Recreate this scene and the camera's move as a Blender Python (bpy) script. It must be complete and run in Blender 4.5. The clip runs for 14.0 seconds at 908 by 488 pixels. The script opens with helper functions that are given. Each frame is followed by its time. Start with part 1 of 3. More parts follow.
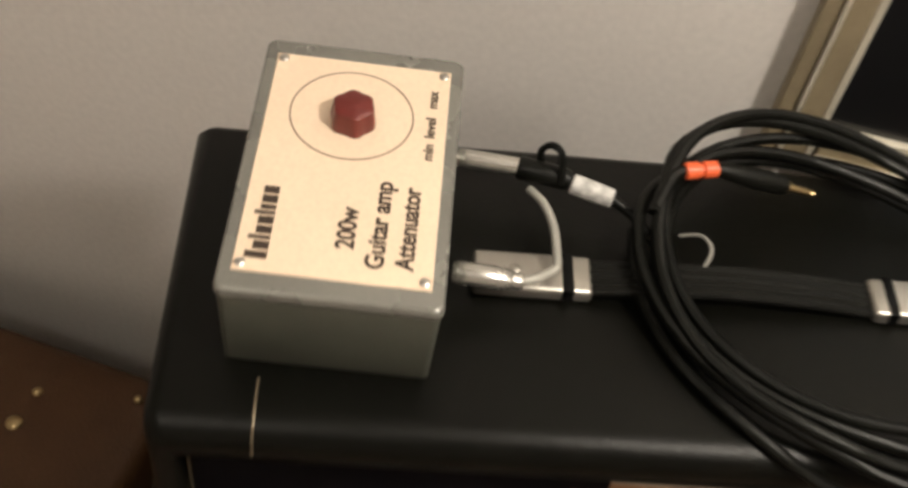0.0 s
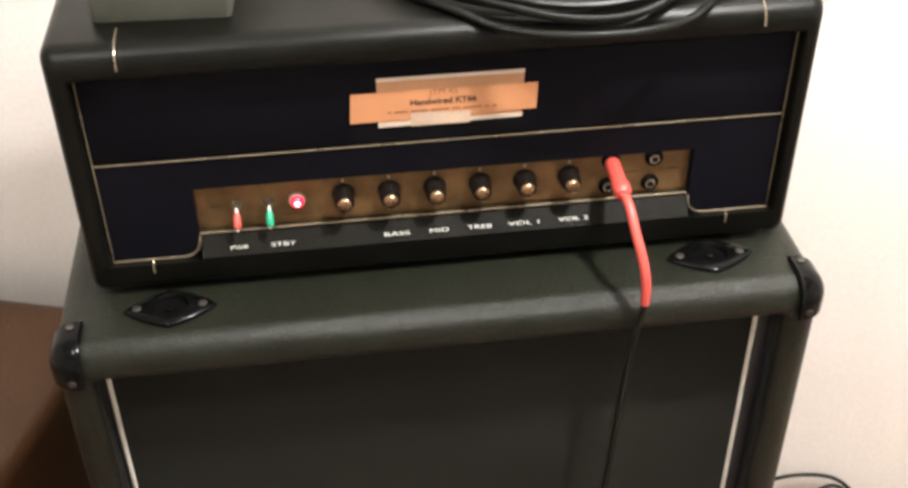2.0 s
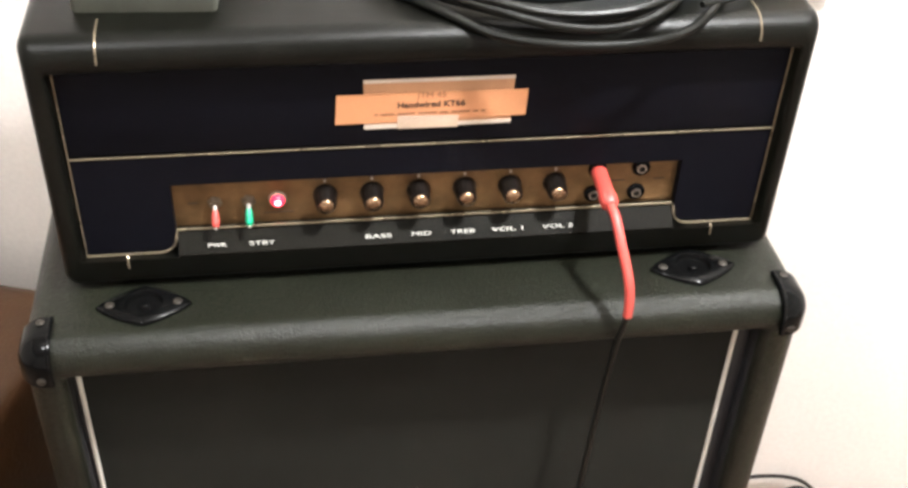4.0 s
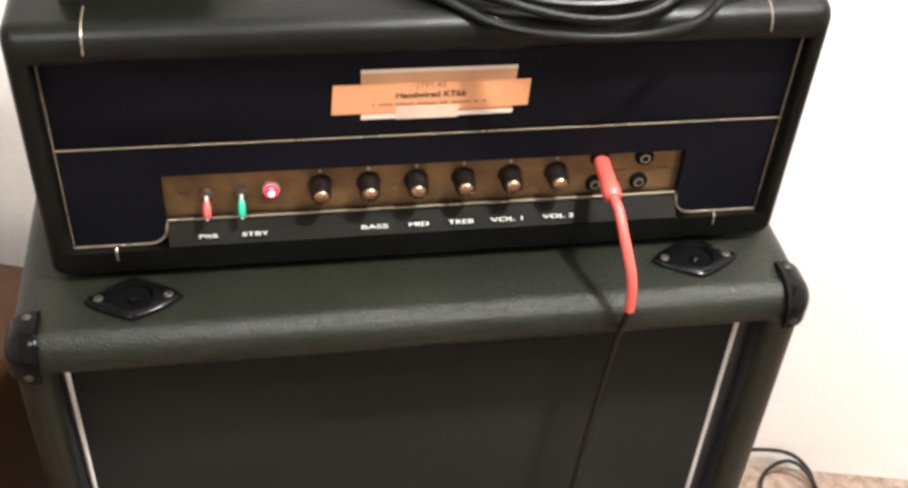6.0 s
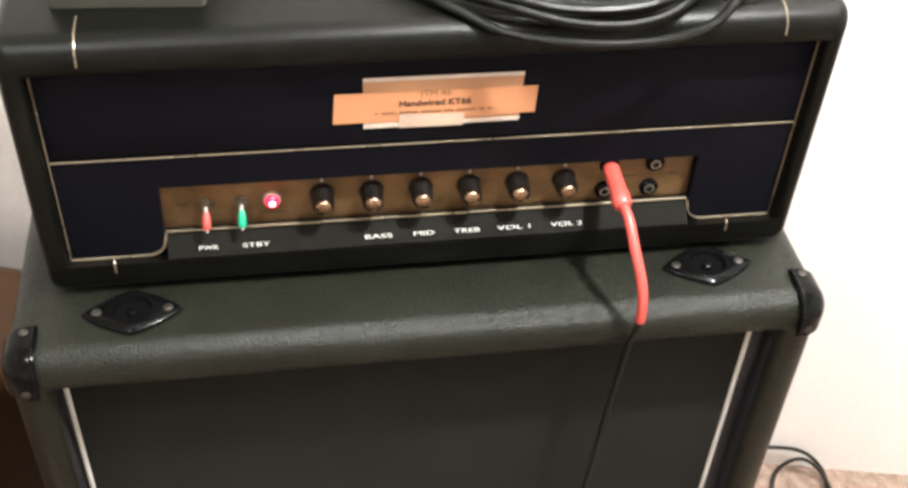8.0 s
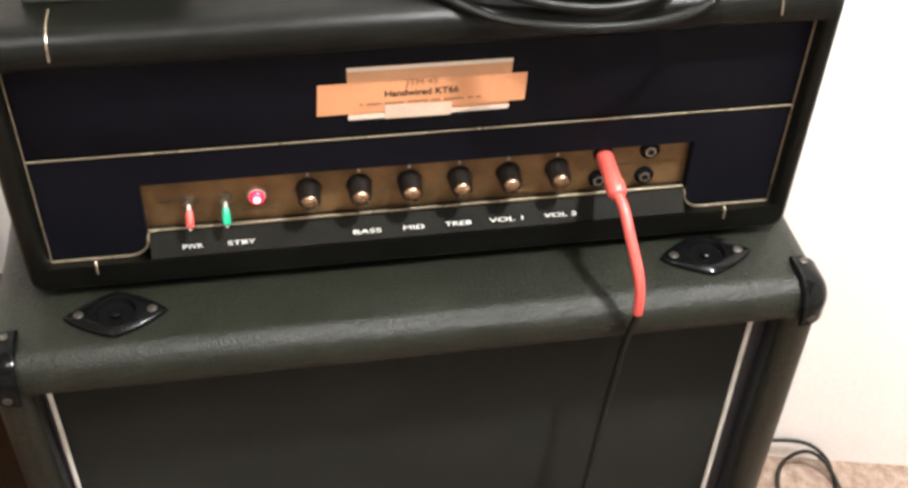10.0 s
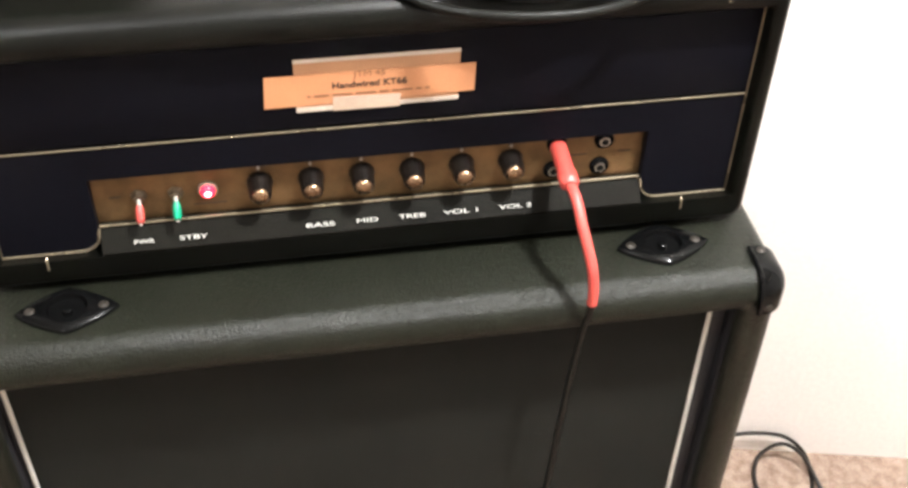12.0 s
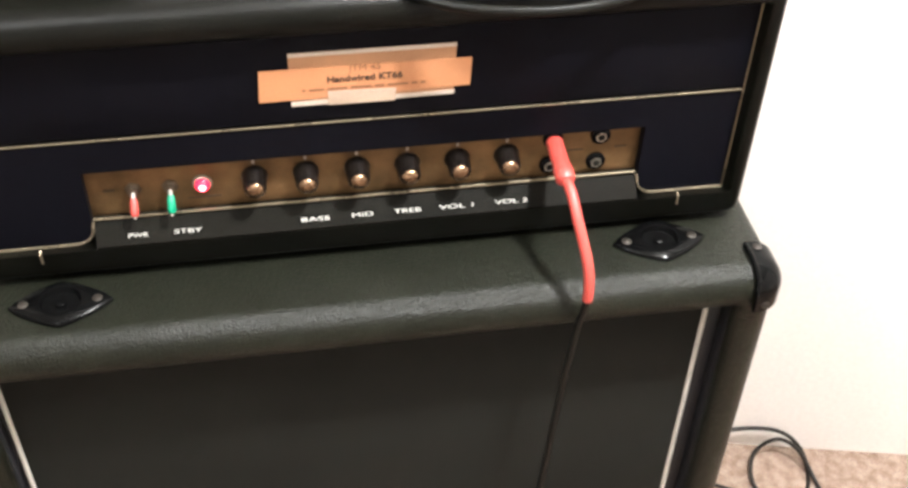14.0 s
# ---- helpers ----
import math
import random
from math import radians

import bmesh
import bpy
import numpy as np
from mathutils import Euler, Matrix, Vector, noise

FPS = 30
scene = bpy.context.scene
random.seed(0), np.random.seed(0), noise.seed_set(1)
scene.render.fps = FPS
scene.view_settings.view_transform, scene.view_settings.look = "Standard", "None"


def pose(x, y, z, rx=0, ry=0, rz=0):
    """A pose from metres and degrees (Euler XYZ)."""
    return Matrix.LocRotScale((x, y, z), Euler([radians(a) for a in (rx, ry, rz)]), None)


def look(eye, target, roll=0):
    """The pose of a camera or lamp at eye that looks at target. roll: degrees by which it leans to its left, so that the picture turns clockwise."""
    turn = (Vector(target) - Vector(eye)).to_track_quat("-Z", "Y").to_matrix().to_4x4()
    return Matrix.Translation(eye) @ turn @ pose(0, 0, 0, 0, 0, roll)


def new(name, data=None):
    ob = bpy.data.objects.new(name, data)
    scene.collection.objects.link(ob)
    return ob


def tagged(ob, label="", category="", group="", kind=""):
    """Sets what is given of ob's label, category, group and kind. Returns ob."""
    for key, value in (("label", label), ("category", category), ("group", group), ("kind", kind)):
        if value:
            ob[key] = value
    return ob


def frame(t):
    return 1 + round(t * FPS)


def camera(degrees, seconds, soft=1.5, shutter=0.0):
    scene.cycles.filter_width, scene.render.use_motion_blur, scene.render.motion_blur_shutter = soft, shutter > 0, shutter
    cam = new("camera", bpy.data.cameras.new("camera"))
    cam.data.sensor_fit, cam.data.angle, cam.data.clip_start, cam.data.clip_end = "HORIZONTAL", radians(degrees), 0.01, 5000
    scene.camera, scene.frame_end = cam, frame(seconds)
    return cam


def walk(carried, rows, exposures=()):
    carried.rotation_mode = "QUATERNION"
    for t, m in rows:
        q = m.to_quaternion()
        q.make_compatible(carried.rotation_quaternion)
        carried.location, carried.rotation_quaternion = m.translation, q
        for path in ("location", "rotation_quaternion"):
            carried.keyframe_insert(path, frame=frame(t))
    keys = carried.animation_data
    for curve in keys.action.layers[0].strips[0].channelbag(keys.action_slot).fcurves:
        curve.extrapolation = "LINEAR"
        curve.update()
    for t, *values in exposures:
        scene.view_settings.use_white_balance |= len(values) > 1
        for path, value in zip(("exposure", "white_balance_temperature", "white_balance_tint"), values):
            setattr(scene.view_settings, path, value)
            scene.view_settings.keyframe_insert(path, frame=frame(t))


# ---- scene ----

# ------------------------------------------------------------------ camera
cam = camera(42.4, 14.0, soft=2.9, shutter=0.8)
PATH = [
    (0, (-0.247, -0.359, 1.691), (-0.088, 0.879, 0.128), 10.0),
    (0.2, (-0.245, -0.441, 1.704), (-0.093, 0.875, 0.209), 9.7),
    (0.4, (-0.252, -0.543, 1.692), (-0.076, 0.847, 0.268), 7.7),
    (0.5, (-0.251, -0.592, 1.690), (-0.055, 0.809, 0.277), 7.4),
    (0.6, (-0.243, -0.644, 1.684), (-0.036, 0.772, 0.288), 6.6),
    (0.8, (-0.215, -0.738, 1.679), (0.012, 0.716, 0.324), 3.2),
    (1, (-0.211, -0.808, 1.674), (0.083, 0.701, 0.395), 5.0),
    (1.2, (-0.161, -0.887, 1.632), (0.074, 0.660, 0.386), 5.0),
    (1.5, (-0.181, -0.911, 1.599), (0.087, 0.619, 0.34), 3.9),
    (2, (-0.125, -0.988, 1.546), (0.083, 0.594, 0.340), -0.5),
    (2.5, (-0.161, -0.972, 1.553), (0.076, 0.617, 0.361), 1.1),
    (3, (-0.155, -0.952, 1.571), (0.116, 0.603, 0.343), 2.9),
    (3.5, (-0.139, -0.952, 1.561), (0.127, 0.597, 0.324), 2.8),
    (5.8, (-0.149, -0.895, 1.579), (0.132, 0.584, 0.261), 3.3),
    (6, (-0.151, -0.891, 1.580), (0.144, 0.583, 0.260), 4.0),
    (6.5, (-0.163, -0.892, 1.566), (0.132, 0.598, 0.265), 3.9),
    (7, (-0.147, -0.882, 1.575), (0.129, 0.594, 0.255), 3.2),
    (7.5, (-0.143, -0.864, 1.587), (0.135, 0.587, 0.239), 3.5),
    (10, (-0.129, -0.833, 1.560), (0.147, 0.617, 0.211), 2.2),
    (10.5, (-0.110, -0.832, 1.563), (0.151, 0.617, 0.209), 2.0),
    (11, (-0.100, -0.836, 1.556), (0.148, 0.615, 0.202), 1.7),
    (11.5, (-0.090, -0.838, 1.552), (0.167, 0.610, 0.197), 1.7),
    (12, (-0.086, -0.841, 1.552), (0.190, 0.609, 0.203), 1.6),
    (12.5, (-0.079, -0.838, 1.553), (0.181, 0.611, 0.200), 1.2),
    (13, (-0.084, -0.838, 1.555), (0.192, 0.603, 0.196), 1.7),
    (13.5, (-0.081, -0.838, 1.551), (0.188, 0.606, 0.193), 1.9),
    (14, (-0.081, -0.837, 1.552), (0.194, 0.604, 0.192), 1.9),
]
walk(cam, [(t, look(eye, target, roll)) for t, eye, target, roll in PATH],
     exposures=[(0.0, 0.18, 6350, 10), (0.5, 0.38, 6350, 10), (1.0, 1.08, 6150, 10), (1.5, 1.42, 5950, 10), (2.0, 1.98, 5700, 10), (3.0, 2.28, 5500, 10), (14.0, 2.28, 5500, 10)])

# ------------------------------------------------------------------ light
world = bpy.data.worlds.new("world")
scene.world = world
world.use_nodes = True
world.node_tree.nodes["Background"].inputs[0].default_value = (1.0, 0.9, 0.78, 1)
world.node_tree.nodes["Background"].inputs[1].default_value = 0.01
# overhead key, then a weak fill added to lift the wall at left
for watts, size, place in ((61.0, 0.05, (0.56, -0.46, 2.39)), (12.0, 0.12, (-0.80, -0.80, 2.36))):
    bulb = bpy.data.lights.new("key_fill_light", "POINT")
    bulb.energy, bulb.shadow_soft_size, bulb.color = watts, size, (1.0, 0.90, 0.77)
    new("key_fill_light", bulb).location = place


# ------------------------------------------------------------------ materials
def material(name, colour, rough=0.5, metal=0.0, spread=0.15, scale=8.0, fine=200.0, bump=0.15, depth=0.001,
             coat=0.0, spec=0.5, second=None, emit=0.0, fine_spread=0.08):
    """Colour that varies at two scales, roughness that varies a little, fine relief."""
    m = bpy.data.materials.new(name)
    m.use_nodes = True
    nt = m.node_tree
    b = nt.nodes["Principled BSDF"]
    b.inputs["Metallic"].default_value = metal
    b.inputs["Specular IOR Level"].default_value = spec
    b.inputs["Coat Weight"].default_value = coat
    co = nt.nodes.new("ShaderNodeTexCoord")

    def noise_at(size, detail=4.0):
        n = nt.nodes.new("ShaderNodeTexNoise")
        n.inputs["Scale"].default_value, n.inputs["Detail"].default_value = size, detail
        nt.links.new(co.outputs["Object"], n.inputs["Vector"])
        return n

    big, small = noise_at(scale), noise_at(fine, 3.0)
    ramp = nt.nodes.new("ShaderNodeValToRGB")
    c2 = second or tuple(c * (1 - spread) for c in colour)
    ramp.color_ramp.elements[0].position, ramp.color_ramp.elements[1].position = 0.3, 0.7
    ramp.color_ramp.elements[0].color = (*c2, 1)
    ramp.color_ramp.elements[1].color = (*colour, 1)
    nt.links.new(big.outputs["Fac"], ramp.inputs["Fac"])
    mix = nt.nodes.new("ShaderNodeMix")
    mix.data_type, mix.blend_type = "RGBA", "MULTIPLY"
    mix.inputs["Factor"].default_value = 1.0
    grey = nt.nodes.new("ShaderNodeMapRange")
    grey.inputs["From Min"].default_value, grey.inputs["From Max"].default_value = 0.3, 0.7
    grey.inputs["To Min"].default_value, grey.inputs["To Max"].default_value = 1 - fine_spread, 1.0
    nt.links.new(small.outputs["Fac"], grey.inputs["Value"])
    nt.links.new(ramp.outputs["Color"], mix.inputs["A"])
    nt.links.new(grey.outputs["Result"], mix.inputs["B"])
    nt.links.new(mix.outputs["Result"], b.inputs["Base Color"])
    rr = nt.nodes.new("ShaderNodeMapRange")
    rr.inputs["To Min"].default_value, rr.inputs["To Max"].default_value = max(0.02, rough - 0.07), min(1.0, rough + 0.07)
    nt.links.new(big.outputs["Fac"], rr.inputs["Value"])
    nt.links.new(rr.outputs["Result"], b.inputs["Roughness"])
    if bump:
        bp = nt.nodes.new("ShaderNodeBump")
        bp.inputs["Strength"].default_value, bp.inputs["Distance"].default_value = bump, depth
        nt.links.new(small.outputs["Fac"], bp.inputs["Height"])
        nt.links.new(bp.outputs["Normal"], b.inputs["Normal"])
    if emit:
        b.inputs["Emission Color"].default_value = (*colour, 1)
        b.inputs["Emission Strength"].default_value = emit
    return m


def pebbled(name, colour, rough, size, bump, depth, spec=0.4):
    """Embossed vinyl: raised cells with darker grooves between them."""
    m = material(name, colour, rough, spread=0.2, scale=14, fine=size, bump=0, fine_spread=0.15, spec=spec)
    nt = m.node_tree
    b = nt.nodes["Principled BSDF"]
    co = nt.nodes.new("ShaderNodeTexCoord")
    v = nt.nodes.new("ShaderNodeTexVoronoi")
    v.inputs["Scale"].default_value = size
    nt.links.new(co.outputs["Object"], v.inputs["Vector"])
    n = nt.nodes.new("ShaderNodeTexNoise")
    n.inputs["Scale"].default_value, n.inputs["Detail"].default_value = size * 0.35, 4
    nt.links.new(co.outputs["Object"], n.inputs["Vector"])
    add = nt.nodes.new("ShaderNodeMath")
    add.operation = "SUBTRACT"
    nt.links.new(n.outputs["Fac"], add.inputs[0])
    nt.links.new(v.outputs["Distance"], add.inputs[1])
    bp = nt.nodes.new("ShaderNodeBump")
    bp.inputs["Strength"].default_value, bp.inputs["Distance"].default_value = bump, depth
    nt.links.new(add.outputs[0], bp.inputs["Height"])
    nt.links.new(bp.outputs["Normal"], b.inputs["Normal"])
    return m


TOLEX_HEAD = pebbled("black_vinyl", (0.0029, 0.0030, 0.0021), 0.33, 900, 0.3, 0.0004, 0.14)
TOLEX_CAB = pebbled("dark_green_grey_vinyl", (0.0080, 0.0088, 0.0053), 0.37, 560, 0.55, 0.0011, 0.20)
BAFFLE = material("smooth_black_vinyl", (0.0030, 0.0030, 0.0050), 0.5, fine=900, bump=0.2, depth=0.0003, spec=0.06)
GRILLE = material("grille_cloth", (0.0096, 0.0098, 0.0070), 0.85, scale=5, fine=1400, bump=0.6, depth=0.0006, spec=0.2, fine_spread=0.5)
# near-black that paints the shade inside the grille recess
RECESS_SHADE = material("recess_shade_black", (0.004, 0.004, 0.006), 0.6, fine=400)
GOLD = material("gold_piping", (0.205, 0.168, 0.112), 0.28, metal=0.55, scale=14, spread=0.2, fine=900, bump=0.05)
WHITE_PIPE = material("white_piping", (0.62, 0.60, 0.54), 0.5, scale=30, spread=0.3, fine=600)
BRASS = material("brushed_brass_panel", (0.215, 0.130, 0.058), 0.38, metal=0.7, scale=38, second=(0.105, 0.066, 0.028), fine=500, bump=0.1, depth=0.0002)
STRIP = material("black_label_strip", (0.0066, 0.0060, 0.0044), 0.42, scale=18, spread=0.4, fine=600, bump=0.15, depth=0.0003, spec=0.04)
KNOB = material("black_knob", (0.0055, 0.0040, 0.0032), 0.30, spec=0.25, fine=500, bump=0.1, depth=0.0002)
KNOB_CAP = material("gold_knob_cap", (0.29, 0.19, 0.115), 0.27, metal=1.0, scale=80, fine=900, bump=0.05, depth=0.0001)
CHROME = material("chrome", (0.78, 0.76, 0.72), 0.16, metal=1.0, scale=60, fine=700, bump=0.05, depth=0.0001)
SILVER = material("satin_silver", (0.56, 0.545, 0.51), 0.25, metal=0.9, scale=60, fine=700, bump=0.08, depth=0.0002)
SATIN = material("satin_nickel", (0.42, 0.40, 0.36), 0.36, metal=0.85, scale=40, fine=700, bump=0.1, depth=0.0002)
STEEL = material("dull_nickel", (0.60, 0.58, 0.54), 0.34, metal=1.0, scale=50, fine=700, bump=0.08, depth=0.0002)
DULL = material("tarnished_nickel", (0.20, 0.17, 0.13), 0.36, metal=1.0, scale=50, fine=700, bump=0.08, depth=0.0002)
SCREW = material("dull_brass_screw", (0.032, 0.027, 0.021), 0.55, metal=0.5, fine=500)
RED = material("red_rubber", (0.46, 0.060, 0.046), 0.45, scale=30, fine=600, bump=0.1, depth=0.0003)
GREEN = material("green_sleeve", (0.01, 0.26, 0.13), 0.35, fine=600)
LAMP_RED = material("lit_red_jewel", (0.9, 0.012, 0.03), 0.2, emit=0.75, bump=0)
LAMP_CORE = material("lit_jewel_core", (1.0, 0.55, 0.55), 0.2, emit=0.8, bump=0)
RUBBER = material("black_rubber", (0.0034, 0.0036, 0.0026), 0.42, scale=30, fine=700, bump=0.15, depth=0.0003, spec=0.18)
PLASTIC = material("black_plastic", (0.0026, 0.0026, 0.0026), 0.14, scale=30, fine=600, bump=0.08, depth=0.0002, spec=0.09)
CABLE_BROWN = material("dark_brown_cable", (0.016, 0.013, 0.010), 0.45, scale=30, fine=700, bump=0.1, depth=0.0003, spec=0.3)
PAPER = material("white_card", (0.50, 0.42, 0.345), 0.7, scale=20, spread=0.1, fine=500)
PEACH = material("peach_paper", (0.48, 0.215, 0.094), 0.6, scale=16, spread=0.16, fine=500)
PEACH_DARK = material("peach_card", (0.40, 0.205, 0.10), 0.6, scale=16, spread=0.2, fine=500)
TAPE = material("clear_tape", (0.47, 0.36, 0.27), 0.2, scale=25, spread=0.15, fine=300)
INK = material("dark_ink", (0.035, 0.02, 0.012), 0.6, fine=500, bump=0)
INK_RING = material("grey_brown_ink", (0.22, 0.15, 0.10), 0.6, fine=500, bump=0)
INK_SOFT = material("faded_ink", (0.20, 0.09, 0.04), 0.6, fine=500, bump=0)
WHITE_INK = material("white_lettering", (0.58, 0.57, 0.52), 0.6, fine=500, bump=0)
# one aluminium in two tones: the body's shade is in its darker colour
ALU_SHADED = material("cast_aluminium_shaded", (0.145, 0.150, 0.122), 0.40, metal=0.35, scale=18, spread=0.15, fine=350, bump=0.2, depth=0.0004)
ALU_LIT = material("cast_aluminium_lit", (0.24, 0.238, 0.215), 0.28, metal=0.4, scale=18, spread=0.15, fine=350, bump=0.2, depth=0.0004)
CREAM = material("cream_plate", (0.84, 0.66, 0.49), 0.45, scale=12, spread=0.05, fine=300, bump=0.03, depth=0.0002)
MAROON = material("dark_red_knob", (0.13, 0.015, 0.011), 0.35, scale=40, fine=500, bump=0.1, depth=0.0002)
ORANGE = material("orange_sleeve", (0.80, 0.13, 0.04), 0.45, fine=500)
GREY_WIRE = material("grey_cable_sheath", (0.38, 0.37, 0.33), 0.4, fine=500)
TAPE_WHITE = material("white_marked_tape", (0.72, 0.71, 0.68), 0.35, scale=120, spread=0.6, fine=500)
FRAME = material("champagne_frame", (0.44, 0.36, 0.23), 0.42, metal=0.35, scale=12, spread=0.25, fine=160, bump=0.25, depth=0.0006)
# pale bead, whitened further for the lamplight on its upward faces
FRAME_LIT = material("pale_lit_frame_bead", (0.82, 0.77, 0.64), 0.30, metal=0.3, scale=20, spread=0.2, fine=300)
MAT_BLACK = material("black_mount", (0.008, 0.008, 0.009), 0.35, fine=300, bump=0.05)
PRINT = material("pale_print", (0.55, 0.58, 0.60), 0.3, scale=5, spread=0.12, fine=200)
LEATHER = pebbled("dark_brown_leather", (0.078, 0.036, 0.014), 0.42, 260, 0.5, 0.0010, 0.25)
LEATHER_TRIM = pebbled("tan_leather_strap", (0.19, 0.10, 0.04), 0.45, 260, 0.4, 0.0008)
BRASS_STUD = material("brass_stud", (0.50, 0.38, 0.20), 0.30, metal=1.0, fine=500)
WALL = material("off_white_wall_paint", (0.80, 0.765, 0.72), 0.75, scale=3, spread=0.05, fine=130, bump=0.04, depth=0.0010, spec=0.25)
CEIL = material("ceiling_paint", (0.80, 0.78, 0.74), 0.9, scale=3, spread=0.05, fine=90, bump=0.3, depth=0.002)
CARPET = material("beige_carpet", (0.50, 0.39, 0.31), 0.95, scale=60, fine=420, bump=0.9, depth=0.004, spec=0.1,
                  second=(0.27, 0.18, 0.13), fine_spread=0.5)


# ------------------------------------------------------------------ building helpers
def finish(bm, smooth=True):
    bmesh.ops.remove_doubles(bm, verts=bm.verts, dist=1e-6)
    bmesh.ops.recalc_face_normals(bm, faces=bm.faces)
    for f in bm.faces:
        f.smooth = smooth
    return bm


def part(name, bm, mat, parent=None, label="", m=None, sharp=40.0):
    """Links a bmesh as one mesh object."""
    me = bpy.data.meshes.new(name)
    finish(bm)
    bm.to_mesh(me)
    bm.free()
    me.set_sharp_from_angle(angle=radians(sharp))
    me.materials.append(mat)
    ob = new(name, me)
    if parent:
        ob.parent = parent
    if m is not None:
        ob.matrix_basis = m
    return tagged(ob, label) if label else ob


def thing(name, label, category, m=None, group="", kind=""):
    ob = new(name)
    ob.empty_display_size = 0.05
    if m is not None:
        ob.matrix_basis = m
    return tagged(ob, label, category, group, kind)


def rrect(x0, x1, z0, z1, r, y, n=6):
    """A rounded rectangle as a ring of points in the plane y."""
    out = []
    for cx, cz, a0 in ((x1 - r, z1 - r, 0), (x0 + r, z1 - r, 90), (x0 + r, z0 + r, 180), (x1 - r, z0 + r, 270)):
        for i in range(n + 1):
            a = radians(a0 + 90 * i / n)
            out.append(Vector((cx + r * math.cos(a), y, cz + r * math.sin(a))))
    return out


def loft(rings, closed_start=True, closed_end=True, bm=None):
    bm = bm or bmesh.new()
    rows = [[bm.verts.new(p) for p in ring] for ring in rings]
    for a, b in zip(rows, rows[1:]):
        for i in range(len(a)):
            j = (i + 1) % len(a)
            bm.faces.new((a[i], a[j], b[j], b[i]))
    if closed_start:
        bm.faces.new(rows[0])
    if closed_end:
        bm.faces.new(rows[-1])
    return bm


def box(x0, x1, y0, y1, z0, z1, r=0.002, seg=2, bm=None):
    own = bmesh.new()
    bmesh.ops.create_cube(own, size=1)
    for v in own.verts:
        v.co = Vector(((x0 + x1) / 2 + v.co.x * (x1 - x0), (y0 + y1) / 2 + v.co.y * (y1 - y0), (z0 + z1) / 2 + v.co.z * (z1 - z0)))
    if r > 0:
        bmesh.ops.bevel(own, geom=list(own.edges), offset=r, segments=seg, profile=0.5, affect="EDGES")
    if bm is None:
        return own
    me = bpy.data.meshes.new("tmp")
    own.to_mesh(me)
    own.free()
    bm.from_mesh(me)
    bpy.data.meshes.remove(me)
    return bm


def turned(profile, start, way, n=20, squash=None):
    """A lathe: rows of (distance along way, radius) from start. squash(angle) scales the radius."""
    way = Vector(way).normalized()
    side = way.orthogonal().normalized()
    up = way.cross(side)
    rings = []
    for d, r in profile:
        ring = []
        for i in range(n):
            a = 2 * math.pi * i / n
            k = squash(a) if squash else 1.0
            ring.append(Vector(start) + way * d + (side * math.cos(a) + up * math.sin(a)) * max(r, 1e-4) * k)
        rings.append(ring)
    return loft(rings)


def spline(points, step=8, closed=False):
    """A Catmull-Rom line through the points."""
    p = [Vector(q) for q in points]
    n = len(p)
    out = []
    for i in range(n if closed else n - 1):
        a, b, c, d = (p[(i + k) % n] if closed else p[min(max(i + k, 0), n - 1)] for k in (-1, 0, 1, 2))
        for s in range(step):
            t = s / step
            out.append(0.5 * ((2 * b) + (c - a) * t + (2 * a - 5 * b + 4 * c - d) * t * t + (3 * b - a - 3 * c + d) * t ** 3))
    return out if closed else out + [p[-1]]


def tube(line, r, n=10, closed=False):
    """A round cable along a line of points."""
    rings, up = [], None
    m = len(line)
    for i, q in enumerate(line):
        nxt = line[(i + 1) % m] if closed else line[min(i + 1, m - 1)]
        prv = line[(i - 1) % m] if closed else line[max(i - 1, 0)]
        d = (nxt - prv).normalized()
        up = d.orthogonal().normalized() if up is None else (up - d * up.dot(d)).normalized()
        side = d.cross(up)
        rings.append([q + (up * math.cos(2 * math.pi * k / n) + side * math.sin(2 * math.pi * k / n)) * r for k in range(n)])
    if closed:
        rings.append(rings[0])
    return loft(rings, not closed, not closed)


def outline(points, y0, y1):
    """A flat outline in the xz plane given thickness in y."""
    bm = bmesh.new()
    a = [bm.verts.new((x, y0, z)) for x, z in points]
    b = [bm.verts.new((x, y1, z)) for x, z in points]
    bm.faces.new(a)
    bm.faces.new(list(reversed(b)))
    for i in range(len(a)):
        j = (i + 1) % len(a)
        bm.faces.new((a[i], b[i], b[j], a[j]))
    return bm


def lettering(name, text, size, mat, parent, m, length=0.0, label="", bold=0.0):
    """Raised writing with the built-in font, centred on m's origin, x along the line."""
    c = bpy.data.curves.new(name, "FONT")
    c.body, c.size, c.align_x, c.align_y, c.extrude, c.offset = text, size, "CENTER", "CENTER", 0.0002, bold
    tmp = bpy.data.objects.new(name, c)
    scene.collection.objects.link(tmp)
    bpy.context.view_layer.update()
    me = bpy.data.meshes.new_from_object(tmp.evaluated_get(bpy.context.evaluated_depsgraph_get()))
    bpy.data.objects.remove(tmp)
    if length:
        xs = [v.co.x for v in me.vertices]
        k = length / (max(xs) - min(xs))
        for v in me.vertices:
            v.co.x *= k
    me.materials.clear()
    me.materials.append(mat)
    ob = new(name, me)
    ob.parent = parent
    ob.matrix_basis = m
    return tagged(ob, label) if label else ob


# ------------------------------------------------------------------ the room
TURN = -13.0          # the wall stands at this angle to the amplifier's front
ROOM = pose(0.36, 0.321, 0, 0, 0, TURN)


